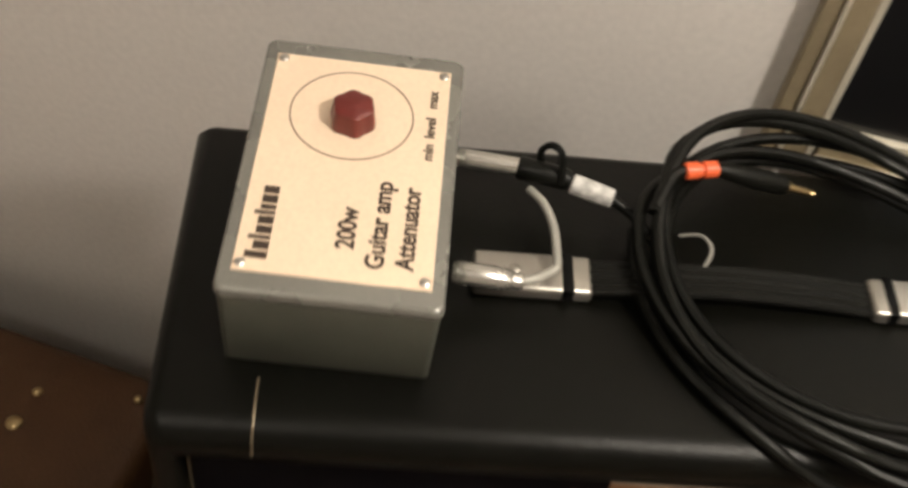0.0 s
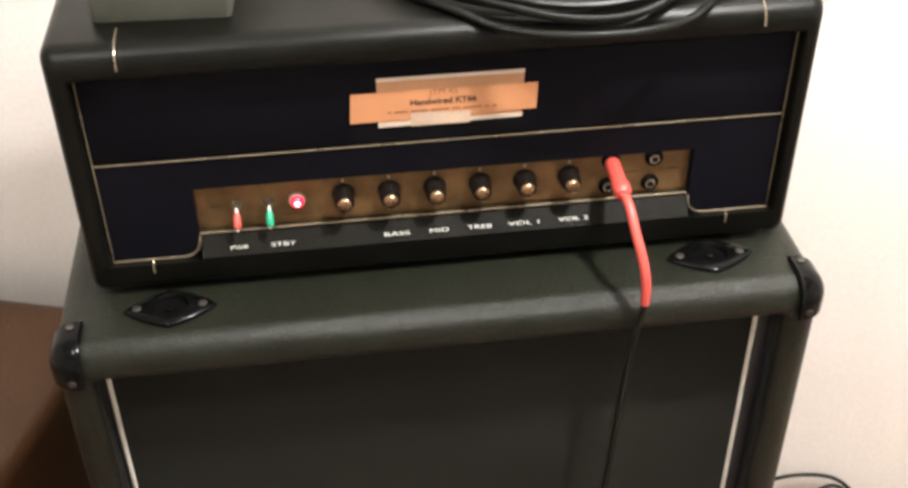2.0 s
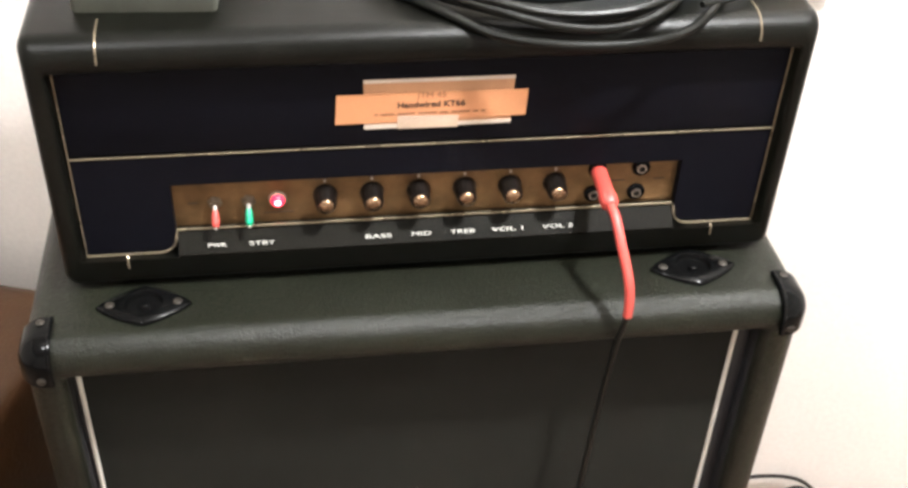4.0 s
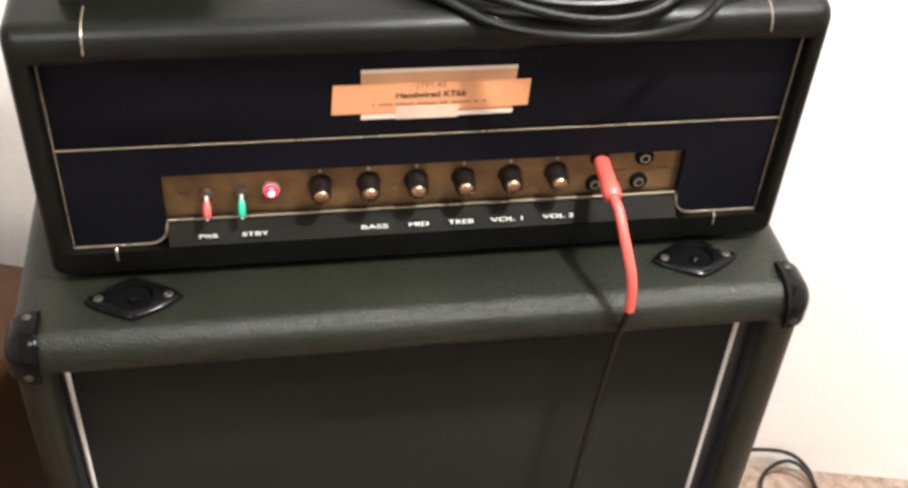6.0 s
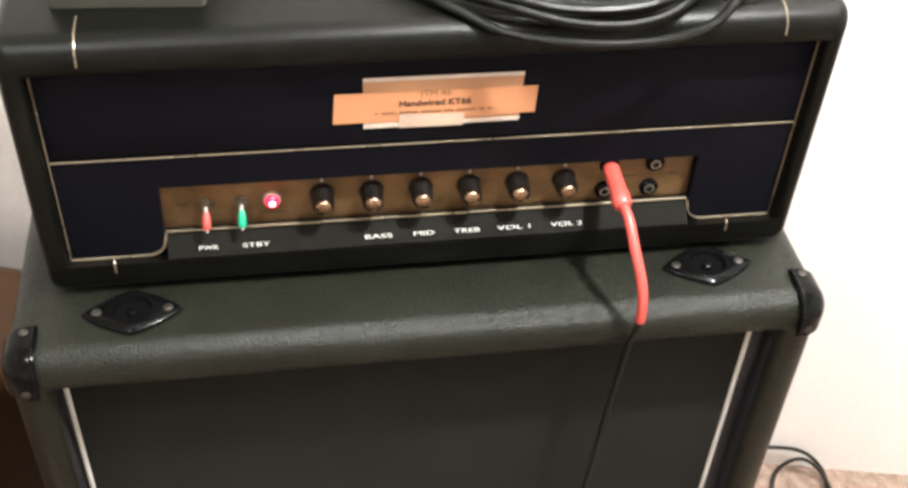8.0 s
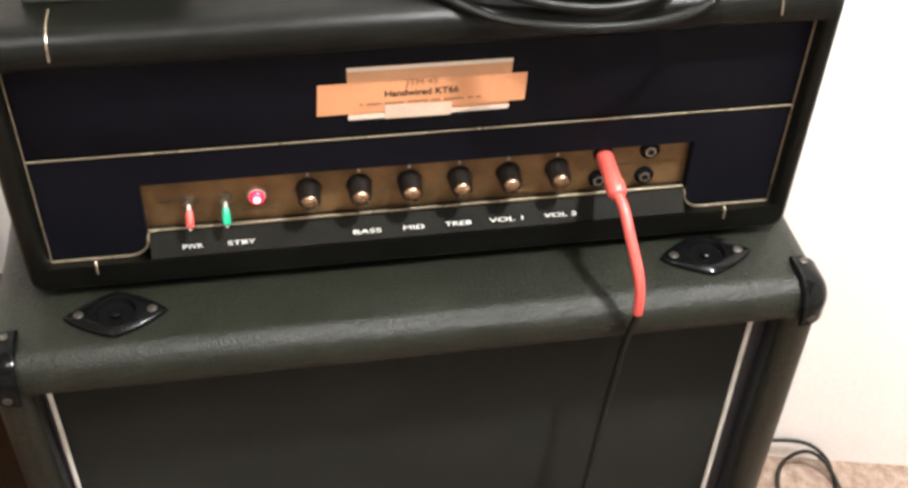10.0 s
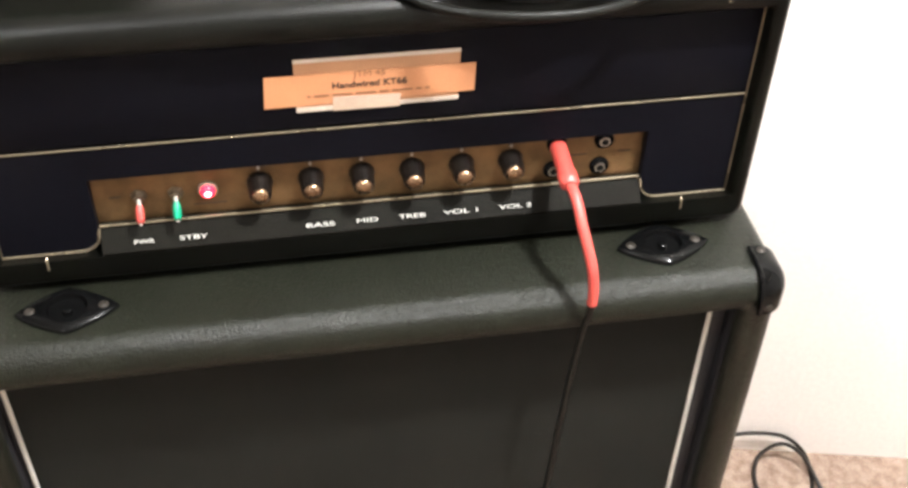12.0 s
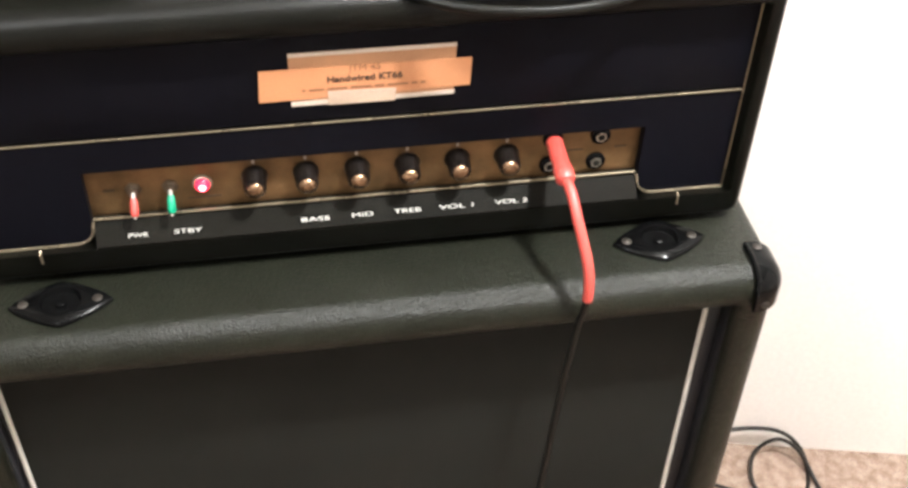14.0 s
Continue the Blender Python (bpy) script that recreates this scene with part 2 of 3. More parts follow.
def slab(name, x0, x1, y0, y1, z0, z1, mat, label):
    ob = part(name, box(x0, x1, y0, y1, z0, z1, 0.0), mat, m=ROOM)
    return tagged(ob, label, name.split("_")[0], kind="structure")


slab("floor", -2.7, 2.3, -3.6, 0.12, -0.1, 0.0, CARPET, "beige speckled short-pile carpet")
slab("wall_back", -2.7, 2.3, 0.0, 0.12, 0.0, 2.45, WALL, "plain off-white painted wall behind the amplifier")
slab("wall_left", -2.82, -2.7, -3.6, 0.12, 0.0, 2.45, WALL, "plain off-white painted wall")
slab("wall_right", 2.3, 2.42, -3.6, 0.12, 0.0, 2.45, WALL, "plain off-white painted wall")
slab("wall_front", -2.7, 2.3, -3.72, -3.6, 0.0, 2.45, WALL, "plain off-white painted wall")
slab("ceiling", -2.82, 2.42, -3.72, 0.12, 2.45, 2.55, CEIL, "plain white ceiling")

# ------------------------------------------------------------------ speaker cabinet
CX0, CX1, CY0, CY1, CZ = -0.409, 0.387, -0.102, 0.262, 0.775
IX0, IX1 = -0.374, 0.348
cab = thing("speaker_cabinet", "tall black vinyl-covered guitar speaker cabinet standing on carpet", "speaker cabinet", pose(0, 0, 0))


def cab_ring(m, y, r):
    return rrect(CX0 + m, CX1 - m, 0.012 + m, CZ - m, max(r - m, 0.004), y, 8)


R, R_IN = 0.027, 0.013
rings = [cab_ring(0.012, CY1, 0.024), cab_ring(0.0, CY1 - 0.012, 0.024)]
for i in range(11):
    a = radians(90 * i / 10)
    rings.append(cab_ring(R * (1 - math.cos(a)), CY0 + R - R * math.sin(a), 0.024))
for i in range(7):
    a = radians(90 * i / 6)
    m = R + 0.002 + R_IN * math.sin(a)
    rings.append(rrect(CX0 + m - 0.004, CX1 - m, 0.012 + m, CZ - m, 0.006, CY0 + 0.0002 + R_IN * (1 - math.cos(a)), 8))
rings.append(rrect(IX0, IX1, 0.054, CZ - R - R_IN - 0.002, 0.006, -0.052, 8))
part("shell", loft(rings), TOLEX_CAB, cab, "dark green-grey textured vinyl covering", sharp=60)
# added black sheets: shade on the recess's inner sides
part("side_shade", box(IX0 + 0.0004, IX0 + 0.0030, CY0 + 0.016, -0.0685, 0.058, 0.730, 0.0008), RECESS_SHADE, cab)
part("side_shade", box(IX1 - 0.0030, IX1 - 0.0004, CY0 + 0.016, -0.0685, 0.058, 0.730, 0.0008), RECESS_SHADE, cab)
part("grille", box(IX0 + 0.0032, IX1 - 0.0032, -0.068, -0.0535, 0.057, 0.7320, 0.001), GRILLE, cab, "dark grey woven grille cloth")
# added black strips: shadow the side walls cast next to the piping
part("edge_shade", box(0.3302, IX1 - 0.0034, -0.0700, -0.0682, 0.058, 0.7315, 0.0004), RECESS_SHADE, cab, "black strip standing in for the shade beside the grille")
part("edge_shade", box(IX0 + 0.0034, -0.3675, -0.0700, -0.0682, 0.058, 0.7315, 0.0004), RECESS_SHADE, cab, "black strip standing in for the shade beside the grille")
for x in (-0.3645, 0.3270):
    part("piping", tube([Vector((x, -0.0695, z)) for z in np.linspace(0.07, 0.731, 12)], 0.0027, 8), WHITE_PIPE, cab, "off-white vertical piping")
part("piping", tube([Vector((x, -0.0695, 0.069)) for x in np.linspace(-0.3645, 0.3270, 12)], 0.0027, 8), WHITE_PIPE, cab, "off-white piping")
for x in (-0.33, 0.31):
    for y in (-0.05, 0.21):
        part("foot", turned([(0, 0.016), (0.012, 0.018), (0.0135, 0.018)], (x, y, 0.0), (0, 0, 1)), RUBBER, cab)


def screw(start, way, r, parent, mat=SCREW):
    part("screw", turned([(0, r), (0.0008, r), (0.0016, r * 0.7), (0.002, 0.0)], start, way, 12), mat, parent)


def corner(sx, x):
    """Moulded corner piece that wraps the top front corner, with a raised lip and two screws."""
    o = 0.0050
    w = 0.028
    xa, xb = (x - o, x + w) if sx < 0 else (x - w, x + o)
    low, high = Vector((xa, CY0 - o, CZ - 0.042)), Vector((xb, CY0 + 0.046, CZ + o))
    r = 0.030
    inner_low = Vector((low.x + (r if sx < 0 else 0), low.y + r, low.z))
    inner_high = Vector((high.x - (r if sx > 0 else 0), high.y, high.z - r))
    bm = bmesh.new()
    bmesh.ops.create_cube(bm, size=1)
    bmesh.ops.subdivide_edges(bm, edges=list(bm.edges), cuts=9, use_grid_fill=True)
    for v in bm.verts:
        p = Vector([low[k] + (v.co[k] + 0.5) * (high[k] - low[k]) for k in range(3)])
        c = Vector([min(max(p[k], inner_low[k]), inner_high[k]) for k in range(3)])
        d = p - c
        v.co = c + d.normalized() * max(abs(d.x), abs(d.y), abs(d.z)) if d.length > 1e-7 else p
    piece = part("corner", bm, PLASTIC, cab, "black moulded plastic corner protector", sharp=50)
    edge = xb if sx < 0 else xa
    lip = [(edge, CY0 + 0.046, CZ + 0.0025), (edge, CY0 + 0.024, CZ + 0.0032), (edge, CY0 + 0.0055, CZ - 0.0035), (edge, CY0 - 0.0040, CZ - 0.022), (edge, CY0 - 0.0045, CZ - 0.040)]
    part("rim", tube(spline(lip, 6), 0.0028, 8), PLASTIC, piece)
    xm = edge + sx * 0.009
    screw((xm, CY0 + 0.038, CZ + o), (0, 0, 1), 0.0045, piece)
    screw((xm, CY0 - o, CZ - 0.033), (0, -1, 0), 0.0045, piece)


corner(-1, CX0)
corner(1, CX1)


def castor_cup(x, y):
    """A lozenge plate with a round raised socket and two screws."""
    cup = thing("castor_cup", "black plastic lozenge-shaped castor cup screwed on cabinet top", "castor cup", pose(x, y, CZ), "castor cups")
    n = 48

    def lozenge(k, z):
        ring = []
        for i in range(n):
            a = 2 * math.pi * i / n
            c, s = math.cos(a), math.sin(a)
            rr = 1.0 / ((abs(c) / 0.047) ** 1.25 + (abs(s) / 0.029) ** 1.25) ** (1 / 1.25)
            ring.append(Vector((rr * c * k, rr * s * k, z)))
        return ring

    def circle(r, z):
        return [Vector((r * math.cos(2 * math.pi * i / n), r * math.sin(2 * math.pi * i / n), z)) for i in range(n)]

    plate = part("plate", loft([lozenge(1, 0.0), lozenge(1, 0.003), lozenge(0.95, 0.0048), circle(0.0225, 0.0052), circle(0.0205, 0.0070),
                                circle(0.0185, 0.0066), circle(0.0165, 0.0016), circle(0.008, 0.0008)]), PLASTIC, cup, sharp=55)
    for s in (-1, 1):
        screw((s * 0.033, 0, 0.0048), (0, 0, 1), 0.0048, cup)
    part("pin", turned([(0, 0.005), (0.003, 0.005), (0.0042, 0.003)], (0, 0, 0.001), (0, 0, 1), 14), PLASTIC, plate)


castor_cup(-0.293, -0.045)
castor_cup(0.276, -0.039)

# ------------------------------------------------------------------ amplifier head
HX, HZ0, HZ1, HB, HF = 0.372, 0.7795, 1.056, 0.243, -0.016
amp = thing("amplifier_head", "black vinyl valve guitar amplifier head with gold piping on cabinet", "amplifier", pose(0, 0, 0))


def head_ring(m, mt, y, r=0.012):
    return rrect(-HX + m, HX - 0.004 - m, HZ0 + m, HZ1 - mt, r, y, 8)


rings = [head_ring(0.010, 0.010, HB), head_ring(0.003, 0.003, HB - 0.004), head_ring(0, 0, HB - 0.010)]
for i in range(9):
    a = radians(90 * i / 8)
    m = 0.010 * (1 - math.cos(a))
    mt = 0.019 * (1 - math.cos(a))
    rings.append(head_ring(m, mt, HF + 0.022 * (1 - math.sin(a))))
rings.append(rrect(-0.3535, 0.3535, 0.8125, 1.0270, 0.006, HF, 8))
rings.append(rrect(-0.3500, 0.3500, 0.8090, 1.0235, 0.005, HF + 0.004, 8))
rings.append(rrect(-0.3490, 0.3490, 0.8045, 1.0230, 0.004, 0.0115, 8))
part("case", loft(rings), TOLEX_HEAD, amp, "black textured vinyl covering", sharp=60)
for x in (-0.31, 0.31):
    for y in (0.02, 0.18):
        part("foot", turned([(0, 0.014), (0.006, 0.015)], (x, y, CZ), (0, 0, 1)), RUBBER, amp)

part("upper_baffle", box(-0.3475, 0.3475, 0.0, 0.010, 0.9265, 1.0220, 0.0015), BAFFLE, amp, "smooth blue-black front panel")
arc = [(-0.258 - 0.018 + 0.018 * math.sin(radians(a)), 0.808 + 0.018 - 0.018 * math.cos(radians(a))) for a in range(0, 91, 15)]
left = [(-0.3475, 0.808)] + arc + [(-0.258, 0.889)]
right = [(-x, z) for x, z in reversed(left)]
part("lower_baffle", outline(left + right + [(0.3475, 0.9225), (-0.3475, 0.9225)], 0.0, 0.010), BAFFLE, amp, "smooth blue-black cut-out panel")
P = 0.0010


def cord(points, name="piping", r=P):
    part(name, tube([Vector(p) for p in points], r, 8), GOLD, amp, "thin gold piping")


cord([(x, -0.0006, 0.9245) for x in np.linspace(-0.347, 0.347, 16)])
for s in (-1, 1):
    cord([(s * 0.3475, -0.001, z) for z in np.linspace(0.809, 1.0215, 12)])
    low = [(-0.3475, -0.001, 0.808)] + [(x, -0.001, z) for x, z in arc] + [(-0.2575, 0.002, 0.831)]
    cord([(-s * x, y, z) for x, y, z in low], r=0.0014)
cord([(x, 0.0035, 0.8325) for x in np.linspace(-0.257, 0.257, 16)], r=0.0014)
for x in (-0.304, 0.3055):
    cord(spline([(x, 0.026, 1.0562), (x, 0.006, 1.0562), (x, -0.006, 1.0525), (x, -0.0138, 1.0450), (x, -0.0166, 1.034)], 5), "trim_cord", 0.0010)
for x in (-0.306, 0.297):
    cord(spline([(x, -0.0135, 0.8150), (x, -0.0164, 0.8120), (x, -0.0168, 0.8030)], 5), "trim_cord", 0.0012)

plate = part("control_panel", box(-0.262, 0.262, 0.0105, 0.0114, 0.820, 0.892, 0.0), BRASS, amp, "brushed gold metal control panel")
bm = bmesh.new()
for ring in ([(0.0060, 0.8315), (-0.0135, 0.8125), (-0.0135, 0.8085), (0.0100, 0.8085), (0.0100, 0.8315)],):
    a = [bm.verts.new((-0.2565, y, z)) for y, z in ring]
    b = [bm.verts.new((0.2565, y, z)) for y, z in ring]
    bm.faces.new(a)
    bm.faces.new(b)
    for i in range(len(a)):
        j = (i + 1) % len(a)
        bm.faces.new((a[i], a[j], b[j], b[i]))
lip = part("lettered_strip", bm, STRIP, amp, "black sloping strip with white lettering", sharp=30)
slope = math.degrees(math.atan2(0.0190, 0.0195))
for word, xa, xb in (("PWR", -0.228, -0.209), ("STBY", -0.187, -0.160), ("BASS", -0.070, -0.042), ("MID", -0.022, -0.001),
                     ("TREB", 0.018, 0.045), ("VOL 1", 0.062, 0.097), ("VOL 2", 0.115, 0.149)):
    lettering("lettering", word, 0.0056, WHITE_INK, lip, pose((xa + xb) / 2, -0.0076 - 0.0003, 0.81852 + 0.0002, slope), 0.94 * (xb - xa), "white capital lettering", -0.00002)

KX = [-0.108 + 0.0472 * i for i in range(6)]


def knob(x, z=0.8625):
    k = part("knob", turned([(0, 0.0118), (0.002, 0.0120), (0.004, 0.0108), (0.0203, 0.0099), (0.0215, 0.0094)], (x, 0.0105, z), (0, -1, 0), 32,
                            lambda a: 1.0 + 0.03 * math.cos(16 * a)), KNOB, amp, "black knob with gold cap")
    part("cap", turned([(0, 0.0084), (0.0016, 0.0081), (0.0032, 0.0066), (0.0042, 0.0040), (0.0046, 0.0018), (0.0047, 0)], (x, -0.0109, z), (0, -1, 0), 24), KNOB_CAP, k, "gold domed cap")
    part("pointer", box(x - 0.0012, x + 0.0012, 0.0088, 0.0104, z + 0.0150, z + 0.0182, 0.0003), PAPER, k)


for x in KX:
    knob(x)


def toggle(x, mat, colour):
    t = part("toggle_switch", turned([(0, 0.0075), (0.002, 0.0075), (0.0024, 0.0060), (0.006, 0.0055), (0.0062, 0.004)], (x, 0.0105, 0.8590), (0, -1, 0), 6), DULL, amp,
             "toggle switch with %s sleeve" % colour)
    way = Vector((0.0, -0.70, -0.80)).normalized()
    at = Vector((x, 0.0050, 0.8590))
    part("bat", turned([(0, 0.0022), (0.006, 0.0024)], at, way, 12), SATIN, t)
    part("sleeve", turned([(0.005, 0.0026), (0.009, 0.0037), (0.018, 0.0040), (0.0212, 0.0033), (0.0222, 0.002)], at, way, 14), mat, t)
    part("tip", turned([(0.0220, 0.0020), (0.0240, 0.0016), (0.0248, 0)], at, way, 10), CHROME, t)


toggle(-0.2175, RED, "red")
toggle(-0.1845, GREEN, "green")
jewel = part("pilot_lamp", turned([(0, 0.0088), (0.003, 0.0088), (0.0036, 0.0075)], (-0.1555, 0.0105, 0.8600), (0, -1, 0), 20), STEEL, amp, "lit red pilot lamp")
part("lens", turned([(0.0030, 0.0074), (0.0065, 0.0066), (0.0088, 0.0042), (0.0094, 0)], (-0.1555, 0.0105, 0.8600), (0, -1, 0), 8), LAMP_RED, jewel)
part("core", turned([(0.0086, 0.0038), (0.0097, 0.0024), (0.0100, 0)], (-0.1555, 0.0105, 0.8600), (0, -1, 0), 8), LAMP_CORE, jewel)


def socket(x, z):
    j = part("jack_socket", turned([(0, 0.0095), (0.0030, 0.0095), (0.0042, 0.0080), (0.0042, 0.0052), (0.0015, 0.0048), (0.0012, 0.0)], (x, 0.0105, z), (0, -1, 0), 24), PLASTIC, amp, "black jack socket")
    part("nut", turned([(0, 0.0056), (0.0018, 0.0054), (0.0018, 0.0040), (0.0004, 0.0038)], (x, 0.0066, z), (0, -1, 0), 6), STEEL, j)
    part("hole", turned([(0, 0.0037), (0.0004, 0.0036), (0.0005, 0.0)], (x, 0.0049, z), (0, -1, 0), 16), RUBBER, j)


for x, z in ((0.172, 0.877), (0.1705, 0.846), (0.2185, 0.8765), (0.2165, 0.846)):
    socket(x, z)
part("legend", box(-0.244, -0.234, 0.0100, 0.01045, 0.8585, 0.8600, 0.0), INK, plate)
part("legend", box(-0.170, -0.140, 0.0100, 0.01045, 0.8425, 0.8436, 0.0), INK, plate)
part("legend", box(0.187, 0.203, 0.0100, 0.01045, 0.8600, 0.8612, 0.0), INK, plate)
part("legend", box(0.234, 0.246, 0.0100, 0.01045, 0.8600, 0.8612, 0.0), INK, plate)

# carrying handle on top of the head
strap = part("handle", loft([[Vector((x, y + 0.005, HZ1 + 0.0004 + 0.0118 * (1 - (x / 0.126) ** 2) + dz)) for y, dz in
                              ((0.0975, 0.0), (0.0975, 0.0035), (0.0990, 0.0052), (0.1010, 0.0052), (0.1025, 0.0036), (0.1045, 0.0036), (0.1060, 0.0054), (0.1085, 0.0054), (0.1100, 0.0038), (0.1120, 0.0038), (0.1135, 0.0054), (0.1160, 0.0054),
                               (0.1175, 0.0036), (0.1195, 0.0036), (0.1210, 0.0052), (0.1235, 0.0052), (0.1250, 0.0035), (0.1250, 0.0))]
                             for x in np.linspace(-0.126, 0.126, 24)]), RUBBER, amp, "ribbed black rubber strap handle")
for s, mid, half, gap in ((-1, -0.130, 0.041, -0.106), (1, 0.1415, 0.0345, 0.121)):
    part("end_cap", box(mid - half, mid + half, 0.1005, 0.1325, HZ1 + 0.0002, HZ1 + 0.0125, 0.0035, 3), SATIN, strap, "chromed handle end cap")
    part("groove", box(gap - 0.0042, gap + 0.0042, 0.1000, 0.1330, HZ1 + 0.0008, HZ1 + 0.0129, 0.001), PLASTIC, strap)
    screw((mid + s * 0.012, 0.1165, HZ1 + 0.0125), (0, 0, 1), 0.004, strap, SATIN)

# paper label taped on the upper baffle
note = thing("paper_label", "peach and white printed paper label taped on amplifier front", "label", pose(0, 0, 0))


def sheet(name, pts, y, mat, label=""):
    return part(name, outline(pts, y - 0.0004, y), mat, note, label)


sheet("backing_card", [(-0.0690, 0.9452), (0.0735, 0.9467), (0.0755, 0.9985), (-0.0690, 0.9989)], -0.0004, PEACH_DARK, "peach backing card")
sheet("card_edge", [(-0.0690, 0.9952), (0.0755, 0.9947), (0.0755, 0.9985), (-0.0690, 0.9989)], -0.0009, PAPER)
sheet("card_edge", [(-0.0690, 0.9447), (0.0735, 0.9457), (0.0745, 0.9497), (-0.0690, 0.9497)], -0.0009, PAPER)
front = sheet("printed_strip", [(-0.0965, 0.9515), (0.0880, 0.9542), (0.0890, 0.9832), (-0.0945, 0.9838)], -0.0014, PEACH, "peach printed paper strip")
sheet("tape", [(-0.0370, 0.9445), (0.0215, 0.9442), (0.0225, 0.9572), (-0.0370, 0.9590)], -0.0019, TAPE, "strip of clear adhesive tape")
lettering("lettering", "JTM 45", 0.0088, INK_SOFT, front, pose(-0.004, -0.0021, 0.9808, 90), 0.028, "brown printed lettering")
lettering("lettering", "Handwired KT66", 0.0090, INK, front, pose(-0.0045, -0.0021, 0.9705, 90), 0.065, "bold dark printed lettering", 0.00018)
for xa, xb in ((-0.059, -0.056), (-0.053, -0.040), (-0.037, -0.020), (-0.017, 0.001), (0.004, 0.012), (0.015, 0.033), (0.036, 0.041), (0.044, 0.048)):
    part("print_bar", box(xa, xb, -0.0024, -0.0022, 0.9604, 0.9622, 0.0), INK_SOFT, front)

# ------------------------------------------------------------------ red plug and hanging lead
lead = thing("instrument_lead", "red jack plug with lead hanging down cabinet front", "cable", pose(0, 0, 0))
body = part("plug", turned([(0, 0.0066), (0.004, 0.0082), (0.036, 0.0082), (0.044, 0.0094), (0.054, 0.0092), (0.058, 0.0062)], (0.172, 0.0062, 0.8775), (-0.02, -1, -0.05), 20), RED, lead, "red moulded jack plug")
way = Vector((-0.02, -1, -0.05)).normalized()
end = Vector((0.172, 0.0062, 0.8775)) + way * 0.055
part("red_sleeve", tube(spline([end, end + Vector((0.002, -0.018, -0.004)), (0.1755, -0.086, 0.854), (0.1815, -0.1050, 0.826), (0.1840, -0.1120, 0.803), (0.1845, -0.1130, 0.782)], 8), 0.0050, 12), RED, lead, "red rubber cable sleeve")
part("cord", tube(spline([(0.1845, -0.1130, 0.786), (0.1830, -0.1115, 0.765), (0.1790, -0.1095, 0.735), (0.1700, -0.1090, 0.620), (0.1630, -0.110, 0.500), (0.150, -0.112, 0.34),
                          (0.140, -0.120, 0.15), (0.135, -0.150, 0.03), (0.15, -0.22, 0.0045), (0.25, -0.32, 0.0045), (0.42, -0.42, 0.0045)], 8), 0.0033, 10), RUBBER, lead, "thin black cable")

# ------------------------------------------------------------------ attenuator box
BOX = pose(-0.2575, 0.1420, HZ1, 0, 0, -2.9)
att = thing("attenuator_box", "grey cast aluminium attenuator box with cream plate on amplifier", "attenuator", BOX)
W, L, H = 0.0670, 0.1065, 0.0765


def flat_ring(w, l, r, z, n=6):
    return [Vector((p.x, p.z, z)) for p in rrect(-w, w, -l, l, r, 0, n)]


part("body", loft([flat_ring(W - 0.0030, L - 0.0010, 0.004, 0.0), flat_ring(W - 0.0022, L - 0.0002, 0.0045, 0.0012), flat_ring(W - 0.0004, L + 0.0002, 0.005, H - 0.0095)]), ALU_SHADED, att, "grey cast aluminium body", sharp=50)
part("seam", loft([flat_ring(W - 0.0010, L - 0.0010, 0.005, H - 0.0096), flat_ring(W - 0.0010, L - 0.0010, 0.005, H - 0.0080)]), INK, att, "dark joint under the lid", sharp=50)
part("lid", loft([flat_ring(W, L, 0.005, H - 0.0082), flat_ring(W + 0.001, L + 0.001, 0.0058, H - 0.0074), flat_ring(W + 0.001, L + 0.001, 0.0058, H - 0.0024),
                  flat_ring(W + 0.0002, L + 0.0002, 0.007, H - 0.0006), flat_ring(W - 0.0014, L - 0.0014, 0.006, H)]), ALU_LIT, att, "grey cast aluminium lid", sharp=50)
face = part("face_plate", box(-0.0595, 0.0595, -0.0935, 0.0930, H + 0.0002, H + 0.0012, 0.0004, 1), CREAM, att, "cream engraved face plate")
for sx in (-1, 1):
    for sy in (-1, 1):
        screw((sx * 0.0548, sy * 0.0880, H + 0.0012), (0, 0, 1), 0.0034, face, STEEL)
    screw((sx * (W + 0.0010), 0.02, H - 0.008), (sx, 0, 0), 0.0022, att, INK)
KC = Vector((-0.0035, 0.0420, H + 0.0012))
ring = [KC + Vector((0.0405 * math.cos(a), 0.0395 * math.sin(a), 0.0001)) for a in np.linspace(0, 2 * math.pi, 65)[:-1]]
part("dial_ring", tube(ring, 0.00055, 6, True), INK_RING, face, "thin engraved dial ring")
part("dial_knob", turned([(0, 0.0145), (0.004, 0.0148), (0.009, 0.0142), (0.0155, 0.0130), (0.0172, 0.0106), (0.0172, 0.0)], KC + Vector((0.002, -0.006, 0)), (0, 0, 1), 48, lambda a: 1.0 + 0.06 * math.cos(6 * a + 0.5) + 0.05 * math.cos(a - 2.2)),
     MAROON, att, "dark red fluted dial knob")


def plate_text(text, size, x, y, length, bold=0.0004):
    lettering("lettering", text, size, INK, face, pose(x, y, H + 0.0014, 0, 0, 90), length, "dark bold lettering", bold)


